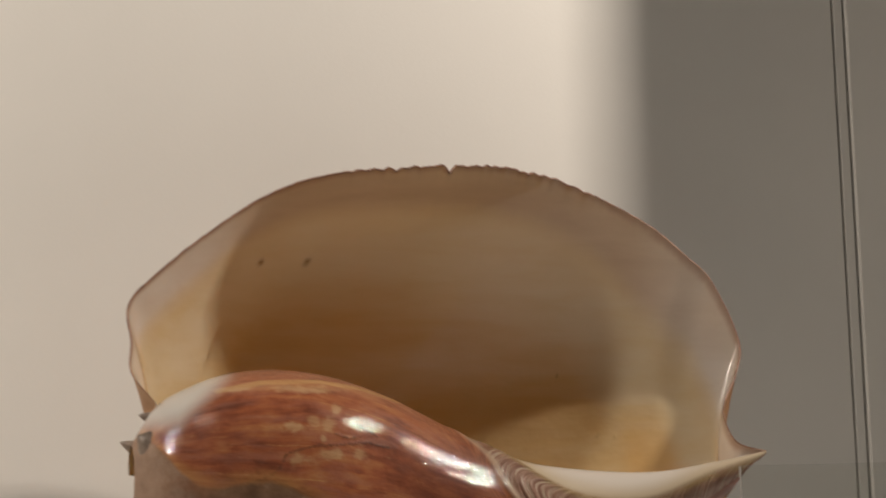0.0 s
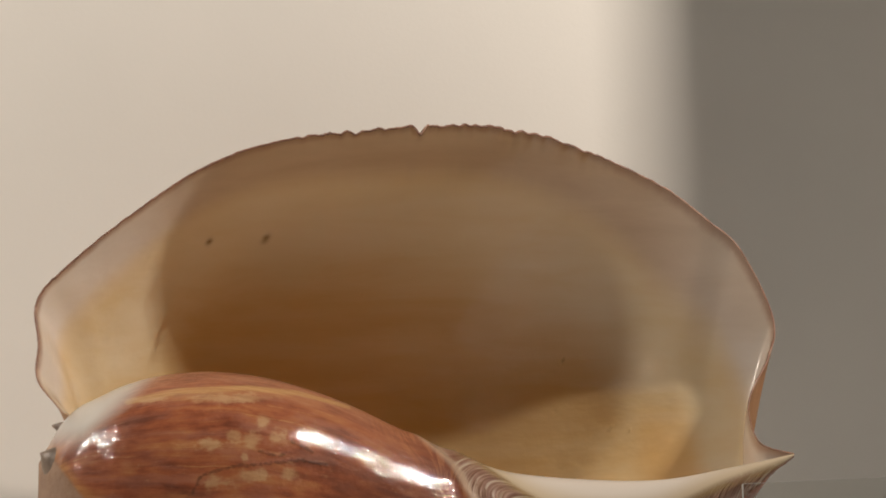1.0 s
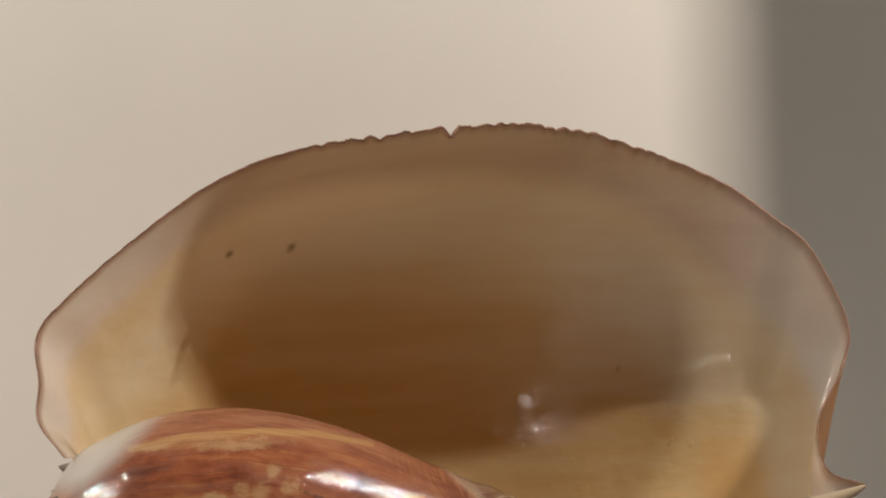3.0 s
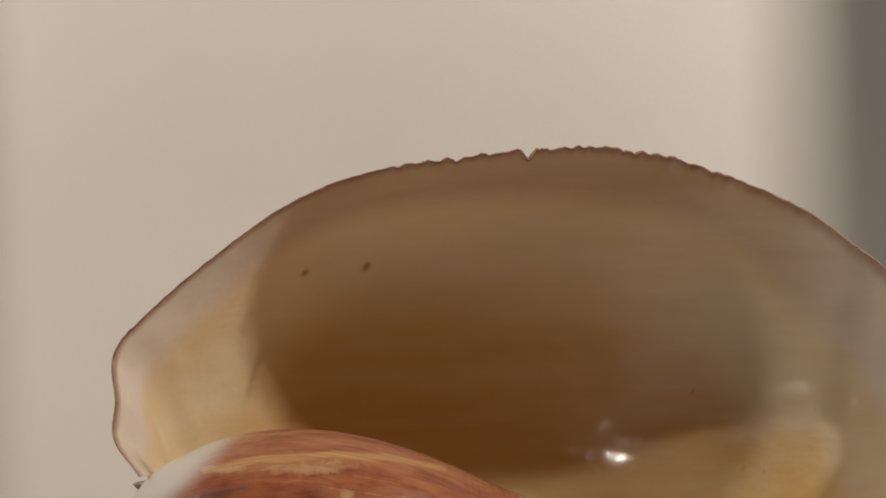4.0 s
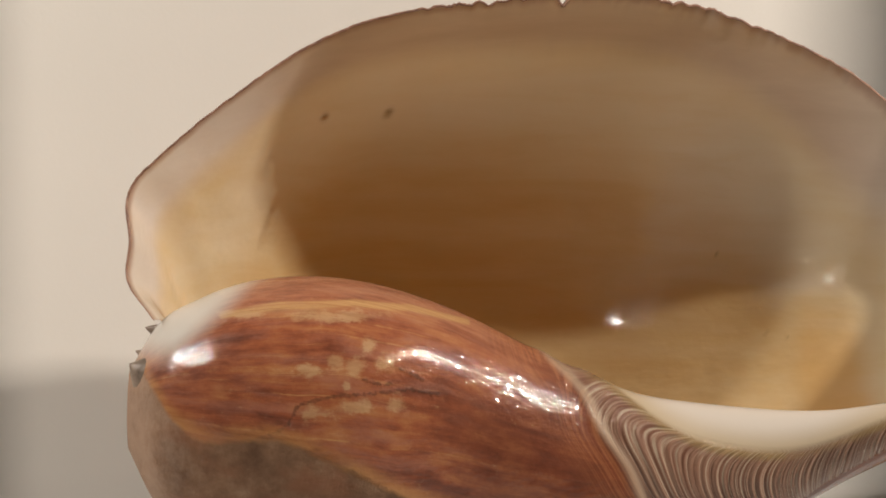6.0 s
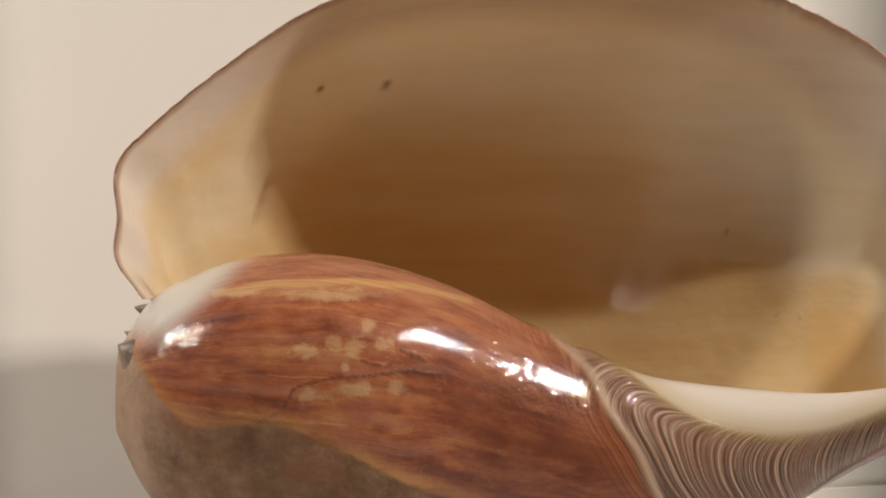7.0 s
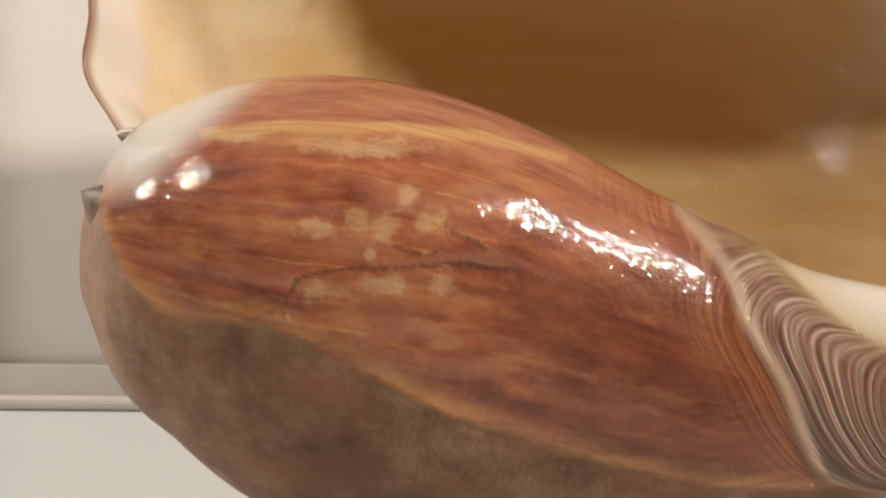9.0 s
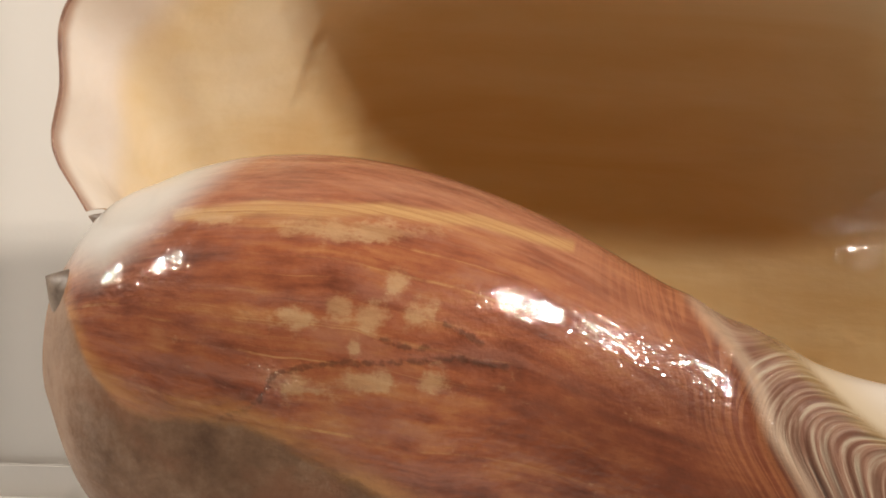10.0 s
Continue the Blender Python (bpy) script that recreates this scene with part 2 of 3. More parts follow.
def lining_material():
    k = Mat("porcelain_lining")
    c = k.coord()
    e = k.attr("margin")
    streak = k.noise(k.scaled(c, (9, 34, 60)), 1.0, 7, 0.6, 0.4)
    cloud = k.noise(k.scaled(c, (16, 16, 22)), 1.0, 4, 0.55)
    deep = k.ramp(streak, (0.3, (0.82, 0.70, 0.43)), (0.5, (0.86, 0.77, 0.53)), (0.72, (0.89, 0.82, 0.61)))
    # deep lining turns amber: natural colour, with its warm shade painted in
    deep = k.mix(k.step(e, 0.070, 0.120), deep, k.ramp(streak, (0.3, (0.72, 0.50, 0.235)), (0.5, (0.77, 0.58, 0.305)), (0.72, (0.81, 0.65, 0.38))))
    deep = k.mix(k.step(cloud, 0.45, 0.7, 0, 0.10), deep, (0.70, 0.47, 0.23))
    pale = k.ramp(streak, (0.3, (0.82, 0.77, 0.70)), (0.7, (0.90, 0.87, 0.82)))
    # the shaded upper margin is painted tan instead of pale
    pale = k.mix(k.attr("top_shade"), pale, k.ramp(streak, (0.3, (0.52, 0.38, 0.26)), (0.7, (0.66, 0.52, 0.38))))
    col = k.mix(k.step(e, 0.022, 0.044), pale, deep)
    warm = k.math("MULTIPLY", k.step(e, 0.026, 0.036), k.step(e, 0.056, 0.038))
    col = k.mix(k.math("MULTIPLY", warm, 0.14), col, (0.80, 0.52, 0.20))
    col = k.mix(k.math("MULTIPLY", k.attr("amber"), 0.55), col, (0.78, 0.43, 0.10))
    ragged = k.math("ADD", e, k.math("MULTIPLY", k.math("SUBTRACT", k.noise(c, 90, 5, 0.6), 0.5), 0.004))
    col = k.mix(k.step(ragged, 0.0055, 0.0003, 0, 0.75), col, (0.30, 0.145, 0.10))
    col = k.mix(k.attr("pits"), col, (0.035, 0.018, 0.010))
    k.set(Base_Color=col, Roughness=k.step(cloud, 0.3, 0.7, 0.10, 0.22))
    k.b.inputs["Coat Weight"].default_value = 0.9
    k.b.inputs["Coat Roughness"].default_value = 0.03
    wave = k.noise(k.scaled(c, (22, 30, 34)), 1.0, 3, 0.5)
    fine = k.noise(k.scaled(c, (40, 170, 260)), 1.0, 4)
    h = k.math("ADD", wave, k.math("MULTIPLY", fine, 0.10))
    h = k.math("ADD", h, k.math("MULTIPLY", k.noise(c, 110, 3, 0.5), 0.20))
    k.bump(k.math("SUBTRACT", h, k.attr("pits")), 0.6, 0.002)
    knobs = k.n("ShaderNodeBump")
    knobs.inputs["Strength"].default_value, knobs.inputs["Distance"].default_value = 1.0, 0.0010
    k.l(k.math("ADD", k.math("MULTIPLY", h, 0.25), k.math("MULTIPLY", k.attr("knobs"), k.noise(k.scaled(c, (150, 150, 240)), 1.0, 2, 0.5))), knobs.inputs["Height"])
    k.l(knobs.outputs[0], k.b.inputs["Coat Normal"])
    glow_through(k, 0.28, k.mix(k.step(e, 0.005, 0.06), (0.86, 0.77, 0.66), (0.90, 0.52, 0.16)))
    return k.m


def lip_material():
    k = Mat("worn_lip_edge")
    c = k.coord()
    nz = k.noise(c, 180, 6, 0.65)
    k.set(Base_Color=k.ramp(nz, (0.3, (0.13, 0.06, 0.04)), (0.6, (0.32, 0.17, 0.11)), (0.8, (0.55, 0.43, 0.33))), Roughness=0.5)
    k.bump(nz, 0.6, 0.001)
    return k.m


def horn_material():
    k = Mat("grey_spine")
    nz = k.noise(k.coord(), 220, 5, 0.6)
    k.set(Base_Color=k.ramp(nz, (0.3, (0.11, 0.078, 0.058)), (0.7, (0.27, 0.205, 0.155))), Roughness=0.45)
    k.bump(nz, 0.5, 0.0008)
    return k.m


def board_material(name, base, grain=0.03):
    k = Mat(name)
    c = k.coord()
    big, small = k.noise(c, 5, 4, 0.5), k.noise(c, 340, 5, 0.6)
    lo, hi = tuple(v * (1 - grain) for v in base), tuple(min(1, v * (1 + grain)) for v in base)
    col = k.ramp(big, (0.3, lo), (0.7, hi))
    scuff = k.noise(k.scaled(c, (60, 60, 9)), 1.0, 6, 0.7)
    col = k.mix(k.step(scuff, 0.66, 0.80, 0, 0.12), col, tuple(v * 0.7 for v in base))
    k.set(Base_Color=col, Roughness=k.step(small, 0.3, 0.7, 0.42, 0.6))
    k.bump(small, 0.12, 0.0006)
    return k.m


def opal_material():
    k = Mat("opal_acrylic_added_glow")
    c = k.coord()
    small = k.noise(c, 300, 5, 0.6)
    k.set(Base_Color=k.ramp(k.noise(c, 6, 4, 0.5), (0.3, (0.235, 0.235, 0.228)), (0.7, (0.26, 0.26, 0.252))), Roughness=k.step(small, 0.3, 0.7, 0.12, 0.20))
    # this glow is added so that shadows on the plinth top stay faint
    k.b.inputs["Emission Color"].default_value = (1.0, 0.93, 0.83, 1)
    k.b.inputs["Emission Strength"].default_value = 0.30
    k.b.inputs["Coat Weight"].default_value = 1.0
    k.b.inputs["Coat Roughness"].default_value = 0.06
    return k.m


def plain(name, colour, rough=0.6):
    k = Mat(name)
    nz = k.noise(k.coord(), 90, 5, 0.6)
    k.set(Base_Color=k.ramp(nz, (0.3, tuple(v * 0.85 for v in colour)), (0.7, colour)), Roughness=rough)
    return k.m


def acrylic_material():
    """Thin clear sheet: light passes straight on, the gloss grows towards grazing."""
    k = Mat("clear_acrylic")
    clear = k.n("ShaderNodeBsdfTransparent")
    clear.inputs[0].default_value = (0.965, 0.970, 0.960, 1)
    shine = k.n("ShaderNodeBsdfGlossy")
    shine.inputs["Roughness"].default_value = 0.02
    edge = k.n("ShaderNodeLayerWeight")
    mx = k.n("ShaderNodeMixShader")
    k.l(k.math("ADD", 0.02, k.math("MULTIPLY", k.math("POWER", edge.outputs["Facing"], 5.0), 0.30)), mx.inputs[0])
    k.l(clear.outputs[0], mx.inputs[1])
    k.l(shine.outputs[0], mx.inputs[2])
    k.l(mx.outputs[0], k.out.inputs[0])
    return k.m


BODY, LINING, LIP, HORN = body_material(), lining_material(), lip_material(), horn_material()
WALL = board_material("white_painted_board", (0.74, 0.72, 0.68))
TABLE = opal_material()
DARK = plain("dark_gap", (0.03, 0.028, 0.025))
RUBBER = plain("black_rubber", (0.012, 0.011, 0.010), 0.5)
ACRYLIC = acrylic_material()
INK = plain("black_ink", (0.012, 0.011, 0.010), 0.5)
GREY_INK = plain("grey_ink", (0.13, 0.12, 0.11), 0.5)
ROOM = plain("dim_room_paint", (0.35, 0.32, 0.29), 0.8)


# ---- building helpers ----
def part(name, bm, material, parent=None, label="", smooth=False):
    me = bpy.data.meshes.new(name)
    bm.to_mesh(me)
    bm.free()
    me.materials.append(material)
    if smooth:
        me.polygons.foreach_set("use_smooth", [True] * len(me.polygons))
    ob = new(name, me)
    if parent is not None:
        ob.parent = parent
    return tagged(ob, label)


def box(x0, y0, z0, x1, y1, z1, bevel=0.0):
    bm = bmesh.new()
    bmesh.ops.create_cube(bm, size=1)
    bmesh.ops.scale(bm, vec=(x1 - x0, y1 - y0, z1 - z0), verts=bm.verts)
    bmesh.ops.translate(bm, vec=((x0 + x1) / 2, (y0 + y1) / 2, (z0 + z1) / 2), verts=bm.verts)
    if bevel:
        bmesh.ops.bevel(bm, geom=bm.edges[:], offset=bevel, segments=2, affect="EDGES")
    return bm


def spline(xs, ys, q):
    """A smooth line through a few stations."""
    xs, ys, q = np.array(xs, float), np.array(ys, float), np.clip(np.asarray(q, float), xs[0], xs[-1])
    d = np.gradient(ys, xs)
    i = np.clip(np.searchsorted(xs, q) - 1, 0, len(xs) - 2)
    h = xs[i + 1] - xs[i]
    t = (q - xs[i]) / h
    return ((2 * t**3 - 3 * t**2 + 1) * ys[i] + (t**3 - 2 * t**2 + t) * h * d[i] + (3 * t**2 - 2 * t**3) * ys[i + 1] + (t**3 - t**2) * h * d[i + 1])


def ease(x, a, b):
    t = np.clip((x - a) / (b - a), 0, 1)
    return t * t * (3 - 2 * t)


# ---- the case ----
# the back panel stands a little askew behind the shell; its own x runs along it, its face is y = 0
PANEL = pose(-0.20, 0.163, 0.0, 0, 0, 7.7)
tagged(part("plinth_top", box(-1.2, -1.3, -0.03, 1.4, 0.60, 0.0), TABLE), "glossy white plinth top with an added soft glow", "plinth", kind="structure")
SKIRT = 0.0175


def panel(name, bm, material, label, category):
    ob = tagged(part(name, bm, material), label, category, kind="structure")
    ob.matrix_world = PANEL
    return ob


SEAM = 0.6500
panel("wall_back", box(-1.0, 0.0, 0.0, SEAM, 0.03, 1.3, 0.0012), WALL, "off-white painted back panel of the case", "wall")
panel("wall_strip", box(SEAM + 0.0017, 0.0, 0.0, SEAM + 0.0110, 0.03, 1.3, 0.0008), WALL, "narrow off-white strip beside a dark seam", "wall")
panel("wall_back_side", box(SEAM + 0.0134, -0.002, 0.0, 1.6, 0.03, 1.3, 0.0008), WALL, "off-white side panel beside the seam", "wall")
panel("wall_gap", box(SEAM + 0.0005, 0.010, 0.0, SEAM + 0.0160, 0.034, 1.3), DARK, "dark seam between two panels", "seam")
panel("skirting", box(-1.0, -0.004, 0.0012, 1.6, -0.0025, SKIRT, 0.0006), WALL, "low white skirting along the panel foot", "trim")
panel("skirting_lip", box(-1.0, -0.012, 0.0002, 1.6, -0.0042, 0.0042, 0.0008), WALL, "narrow white bead along the skirting foot", "trim")
panel("skirting_gap", box(-1.0, -0.0130, 0.0002, 1.6, -0.0122, 0.0005), DARK, "dark line in front of the skirting", "trim")
# stands out of view, added to keep the rail lamps off the panel's far end
panel("wall_light_block", box(0.80, -0.350, 0.0, 0.82, -0.004, 1.2, 0.001), WALL, "unseen white wall added to shade the far end of the back panel", "wall")
tagged(part("floor", box(-3, -4, -1.0, 3, 1.2, -0.95), ROOM), "dim floor of the hall", "floor", kind="structure")
tagged(part("wall_hall_back", box(-3, 1.2, -1.0, 3, 1.25, 2.4), ROOM), "dim hall wall", "wall", kind="structure")
tagged(part("wall_hall_front", box(-3, -4.05, -1.0, 3, -4, 2.4), ROOM), "dim hall wall", "wall", kind="structure")
tagged(part("wall_hall_west", box(-3.05, -4, -1.0, -3, 1.2, 2.4), ROOM), "dim hall wall", "wall", kind="structure")
tagged(part("wall_hall_east", box(3, -4, -1.0, 3.05, 1.2, 2.4), ROOM), "dim hall wall", "wall", kind="structure")
tagged(part("ceiling", box(-3, -4, 2.4, 3, 1.2, 2.45), ROOM), "dim hall ceiling", "ceiling", kind="structure")

# ---- the shell ----
# along the shell: station, spine x, lip x, y, z
LIP_LINE = [
    (0.00, -0.1460, -0.1345, -0.0100, 0.1550), (0.03, -0.1430, -0.1458, -0.0030, 0.1710), (0.06, -0.1385, -0.1450, 0.0020, 0.1880),
    (0.09, -0.1310, -0.1466, 0.0070, 0.2046), (0.15, -0.1130, -0.1290, 0.0105, 0.2270), (0.22, -0.0850, -0.0898, 0.0190, 0.2582),
    (0.30, -0.0550, -0.0550, 0.0235, 0.2785), (0.45, 0.0100, 0.0228, 0.0290, 0.2935), (0.60, 0.0750, 0.1092, 0.0350, 0.2914),
    (0.70, 0.1200, 0.1732, 0.0420, 0.2678), (0.78, 0.1480, 0.2040, 0.0460, 0.2475), (0.84, 0.1680, 0.2250, 0.0480, 0.2285),
    (0.89, 0.1850, 0.2398, 0.0455, 0.1915), (0.93, 0.1970, 0.2320, 0.0380, 0.1710), (0.96, 0.2070, 0.2130, 0.0190, 0.1465),
    (0.98, 0.2140, 0.2095, -0.0030, 0.1285), (1.00, 0.2235, 0.2239, -0.0130, 0.1223),
]
# across the spine: x, top, bottom
TURN = [
    (-0.146, 0.132, 0.096), (-0.136, 0.149, 0.074), (-0.115, 0.1632, 0.054), (-0.100, 0.1688, 0.0425), (-0.078, 0.1722, 0.0315), (-0.050, 0.1707, 0.0265),
    (-0.012, 0.1600, 0.0240), (0.028, 0.1408, 0.0240), (0.050, 0.1292, 0.0270), (0.075, 0.1190, 0.0360), (0.100, 0.1145, 0.0470), (0.130, 0.1125, 0.0620),
    (0.160, 0.1125, 0.0820), (0.190, 0.1170, 0.1000), (0.2235, 0.1228, 0.1215),
]
NU, NA, THICK = 480, 520, 0.0032
lip = [[row[i] for row in LIP_LINE] for i in range(5)]
turn = [[row[i] for row in TURN] for i in range(3)]
u = np.linspace(0, 1, NU)
xc, xr, yr, zr = (spline(lip[0], lip[i], u) for i in (1, 2, 3, 4))
top, bottom = spline(turn[0], turn[1], xc), spline(turn[0], turn[2], xc)
rb, zc = (top - bottom) / 2, (top + bottom) / 2
yc = -0.013 * ease(xc, 0.10, 0.2235)
# chipped top of the lip
rng = np.random.RandomState(7)
rough = np.convolve(rng.randn(NU + 8), np.ones(3) / 3, "same")[4:-4] * 0.0009 * (0.25 + ease(xr, -0.03, 0.0) * (1 - ease(xr, 0.09, 0.2)))
chip = -0.0042 * np.exp(-(((xr - 0.0455) / 0.0022) ** 2)) - 0.0012 * np.exp(-(((xr - 0.012) / 0.003) ** 2))
ar = 360 - np.degrees(np.arctan2(yr - yc, zr - zc))
rho_r = np.hypot(yr - yc, zr - zc)
A0 = -75.0
s = np.linspace(0, 1, NA)[None, :]
a = A0 + (ar[:, None] - A0) * s
tt = np.clip((a - 140) / (ar[:, None] - 140), 0, 1)
power = spline([0, 0.15, 0.35, 0.5, 0.65, 0.8, 0.93, 1], [1.6, 2.1, 2.2, 2.6, 3.2, 3.4, 2.4, 1.4], u)[:, None]
rho = rb[:, None] + (rho_r - rb)[:, None] * tt**power
inward = np.clip(-a / 75, 0, 1)
full = 0.085 * np.exp(-(((a - 50) / 24) ** 2)) * (1 - ease(xc, -0.03, 0.03))[:, None] * ease(xc, -0.14, -0.10)[:, None]
rho = rho * (1 - 0.45 * inward**2 + full) + (rough + chip)[:, None] * tt**220
# the wall leans in towards its middle between spine and lip
xm = spline([0, 0.09, 0.15, 0.22, 0.30, 0.45, 0.60, 0.70, 0.78, 0.84, 0.89, 0.93, 0.96, 0.98, 1.0],
            [-0.118, -0.108, -0.097, -0.077, -0.053, 0.012, 0.085, 0.136, 0.165, 0.180, 0.192, 0.199, 0.204, 0.210, 0.2235], u)
w1 = ease(tt, 0.0, 0.55)
w2 = np.clip((tt - 0.35) / 0.65, 0, 1) ** 1.6
X = (xc[:, None] * (1 - w1) + xm[:, None] * w1) * (1 - w2) + xr[:, None] * w2
# the front of the turn is flatter than its top
flat = 1 - (0.20 + 0.16 * ease(xc, -0.06, 0.01) - 0.20 * ease(xc, 0.12, 0.2))[:, None] * ((a > 0) & (a < 180))
Y = yc[:, None] - rho * np.sin(np.radians(a)) * flat
Z = zc[:, None] + rho * np.cos(np.radians(a))
S = np.stack([X, Y, Z], -1)
du, da = np.gradient(S, axis=0), np.gradient(S, axis=1)
N = np.cross(da, du)
N /= np.maximum(np.linalg.norm(N, axis=-1, keepdims=True), 1e-12)
# the outside of the turn points away from the spine
spine = np.stack([xc, yc, zc], -1)[:, None, :]
if ((S - spine) * N).sum() < 0:
    N = -N
outer_share = ease(a, 150, 235)[..., None]
thin = (THICK * (0.35 + 0.65 * ease(np.minimum(u, 1 - u), 0.0, 0.05)))[:, None, None] * (1 - 0.65 * tt**8)[..., None]
# fold at the canal: its edge is a raised cord, the band behind it is ribbed
edge_x = spline([0.050, 0.060, 0.0653, 0.0751, 0.0928, 0.1091, 0.1238, 0.1357, 0.16], [0.120, 0.0880, 0.0805, 0.0741, 0.0656, 0.0545, 0.0474, 0.0358, 0.015], Z)
fold = np.where(a < 165, X - edge_x, -0.1)
cord = 0.0010 * np.exp(-((fold / 0.0028) ** 2)) + 0.0022 * ease(fold, 0.0, 0.010) * (1 - ease(fold, 0.05, 0.09))
colum_z = spline([0.02, 0.044, 0.064, 0.0895, 0.117, 0.145, 0.1875, 0.2235], [0.170, 0.137, 0.1225, 0.1055, 0.0975, 0.0970, 0.1110, 0.1200], X)
rib = fold - 0.022 * np.exp(np.clip(Z - colum_z, -0.1, 0) / 0.009) - 6 * (Z - 0.098) ** 2
ribs = 0.00045 * np.sin(rib * 2300 + 3 * np.sin(rib * 310)) * ease(fold, 0.0015, 0.006)
colum = np.where((a < 120) & (X > 0.03), Z - colum_z, -0.1)
keep_ribs = 1 - ease(colum, -0.004, 0.0)
swell = (cord * (1 - 0.5 * ease(colum, -0.002, 0.002)) + ribs * keep_ribs) * (a < 165)
dents = np.array([noise.noise(Vector(p) * 28) for p in S[::4, ::4].reshape(-1, 3)]).reshape(S[::4, ::4].shape[:2])
iu, ia = np.arange(NU) / 4, np.arange(NA) / 4
dents = np.array([np.interp(iu, np.arange(dents.shape[0]), col) for col in dents.T]).T
dents = np.array([np.interp(ia, np.arange(dents.shape[1]), row) for row in dents]) * 0.0006
O = S + N * (thin * outer_share + (swell + dents * ease(a, 0, 40))[..., None])
I = S - N * thin * (1 - outer_share)
arc = np.concatenate([np.zeros((NU, 1)), np.cumsum(np.linalg.norm(np.diff(S, axis=1), axis=-1), axis=1)], axis=1)
margin = (arc[:, -1:] - arc) * (1 - 0.10 * (1 - ease(X, -0.12, -0.06)) - 0.35 * ease(X, 0.13, 0.19))
low_line = spline([-0.15, -0.135, -0.121, -0.112, -0.094, -0.081, -0.061, -0.039, -0.020, -0.003, 0.0205, 0.0463, 0.0728, 0.11, 0.2235], [0.150, 0.130, 0.114, 0.1095, 0.1109, 0.1119, 0.103, 0.0916, 0.0814, 0.0748, 0.067, 0.0609, 0.0577, 0.062, 0.06], X)
low = np.where(a < 200, low_line - Z, 0.05)
callus = np.where(a < 90, np.minimum(-((X + 0.094) - 1.06 * (Z - 0.1698)), Z - 0.1405), -0.1)
upper = ease(a, 75, 5)
# pale flecks: x, z, half width, half height
FLECKS = [
    (-0.0667, 0.1227, 0.0075, 0.0030), (-0.0497, 0.1250, 0.0075, 0.0032), (-0.0340, 0.1251, 0.0045, 0.0034), (-0.0691, 0.1394, 0.0065, 0.0030),
    (-0.0583, 0.1421, 0.0038, 0.0038), (-0.0505, 0.1408, 0.0046, 0.0040), (-0.0375, 0.1414, 0.0042, 0.0040), (-0.0450, 0.1486, 0.0032, 0.0030),
    (-0.0539, 0.1334, 0.0020, 0.0030), (-0.0587, 0.1598, 0.0190, 0.0024), (-0.0509, 0.1596, 0.0055, 0.0030), (-0.0980, 0.1600, 0.0100, 0.0013),
]
front = (a < 105) & (a > 0)
flecks = np.zeros_like(X)
for fx, fz, fw, fh in FLECKS:
    flecks = np.maximum(flecks, np.exp(-(np.abs((X - fx) / fw) ** 2.5) - np.abs((Z - fz) / fh) ** 2.2))
flecks = flecks * front
spire = ease(-X, 0.100, 0.142)
# the turn deepens to maroon towards the canal, its lower shade painted in too
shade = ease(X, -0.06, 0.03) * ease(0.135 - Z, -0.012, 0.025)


def near_line(pts):
    d = np.full(X.shape, 1.0)
    for (x0, z0), (x1, z1) in zip(pts, pts[1:]):
        t = np.clip(((X - x0) * (x1 - x0) + (Z - z0) * (z1 - z0)) / ((x1 - x0) ** 2 + (z1 - z0) ** 2), 0, 1)
        d = np.minimum(d, np.hypot(X - x0 - t * (x1 - x0), Z - z0 - t * (z1 - z0)))
    return np.where(front, d, 1.0)


crack = np.minimum(near_line([(-0.0874, 0.1127), (-0.0777, 0.1178), (-0.0732, 0.1261), (-0.0592, 0.1294), (-0.0284, 0.1307), (-0.0157, 0.1276)]),
                   np.minimum(near_line([(-0.0471, 0.1357), (-0.0409, 0.1334), (-0.0355, 0.1333)]), near_line([(-0.032, 0.1391), (-0.0224, 0.1341)])))
# a thin golden line runs over the crown of the turn, and a golden patch hangs under it
golden_line = near_line([(-0.105, 0.159), (-0.0819, 0.1636), (-0.0501, 0.1644), (-0.026, 0.161), (-0.0008, 0.1536)])
golden = np.exp(-((golden_line / 0.0013) ** 2)) + 0.55 * np.exp(-(((X + 0.070) / 0.030) ** 2) - ((Z - 0.1605) / 0.0035) ** 2) * front
# pinholes and an amber patch inside
pits = np.zeros_like(X)
for px, pz, pw in ((-0.0615, 0.2412, 0.0011), (-0.0310, 0.2432, 0.0014), (0.157, 0.136, 0.0005), (0.166, 0.134, 0.0004), (0.134, 0.174, 0.0004)):
    along = (X - px) * 0.8 + (Z - pz) * 0.6
    across = -(X - px) * 0.6 + (Z - pz) * 0.8
    pits = np.maximum(pits, np.exp(-((along / (pw * 1.7)) ** 2) - (across / pw) ** 2))
amber = np.exp(-(((X - 0.184) / 0.015) ** 4)) * ease(Z, 0.172, 0.128)
behind = a > 235
# little bumps in the glaze that catch the lamps
knobs = np.zeros_like(X)
for kx, kz, kw, kh in ((0.150, 0.159, 0.014, 0.0022), (0.172, 0.158, 0.012, 0.0020), (0.090, 0.172, 0.022, 0.0060), (0.060, 0.164, 0.018, 0.0050), (0.155, 0.170, 0.012, 0.0030), (0.040, 0.128, 0.010, 0.0030)):
    knobs = np.maximum(knobs, np.exp(-(((X - kx) / kw) ** 2) - ((Z - kz) / kh) ** 2))
knobs = knobs * behind
pits, amber = pits * behind, amber * behind


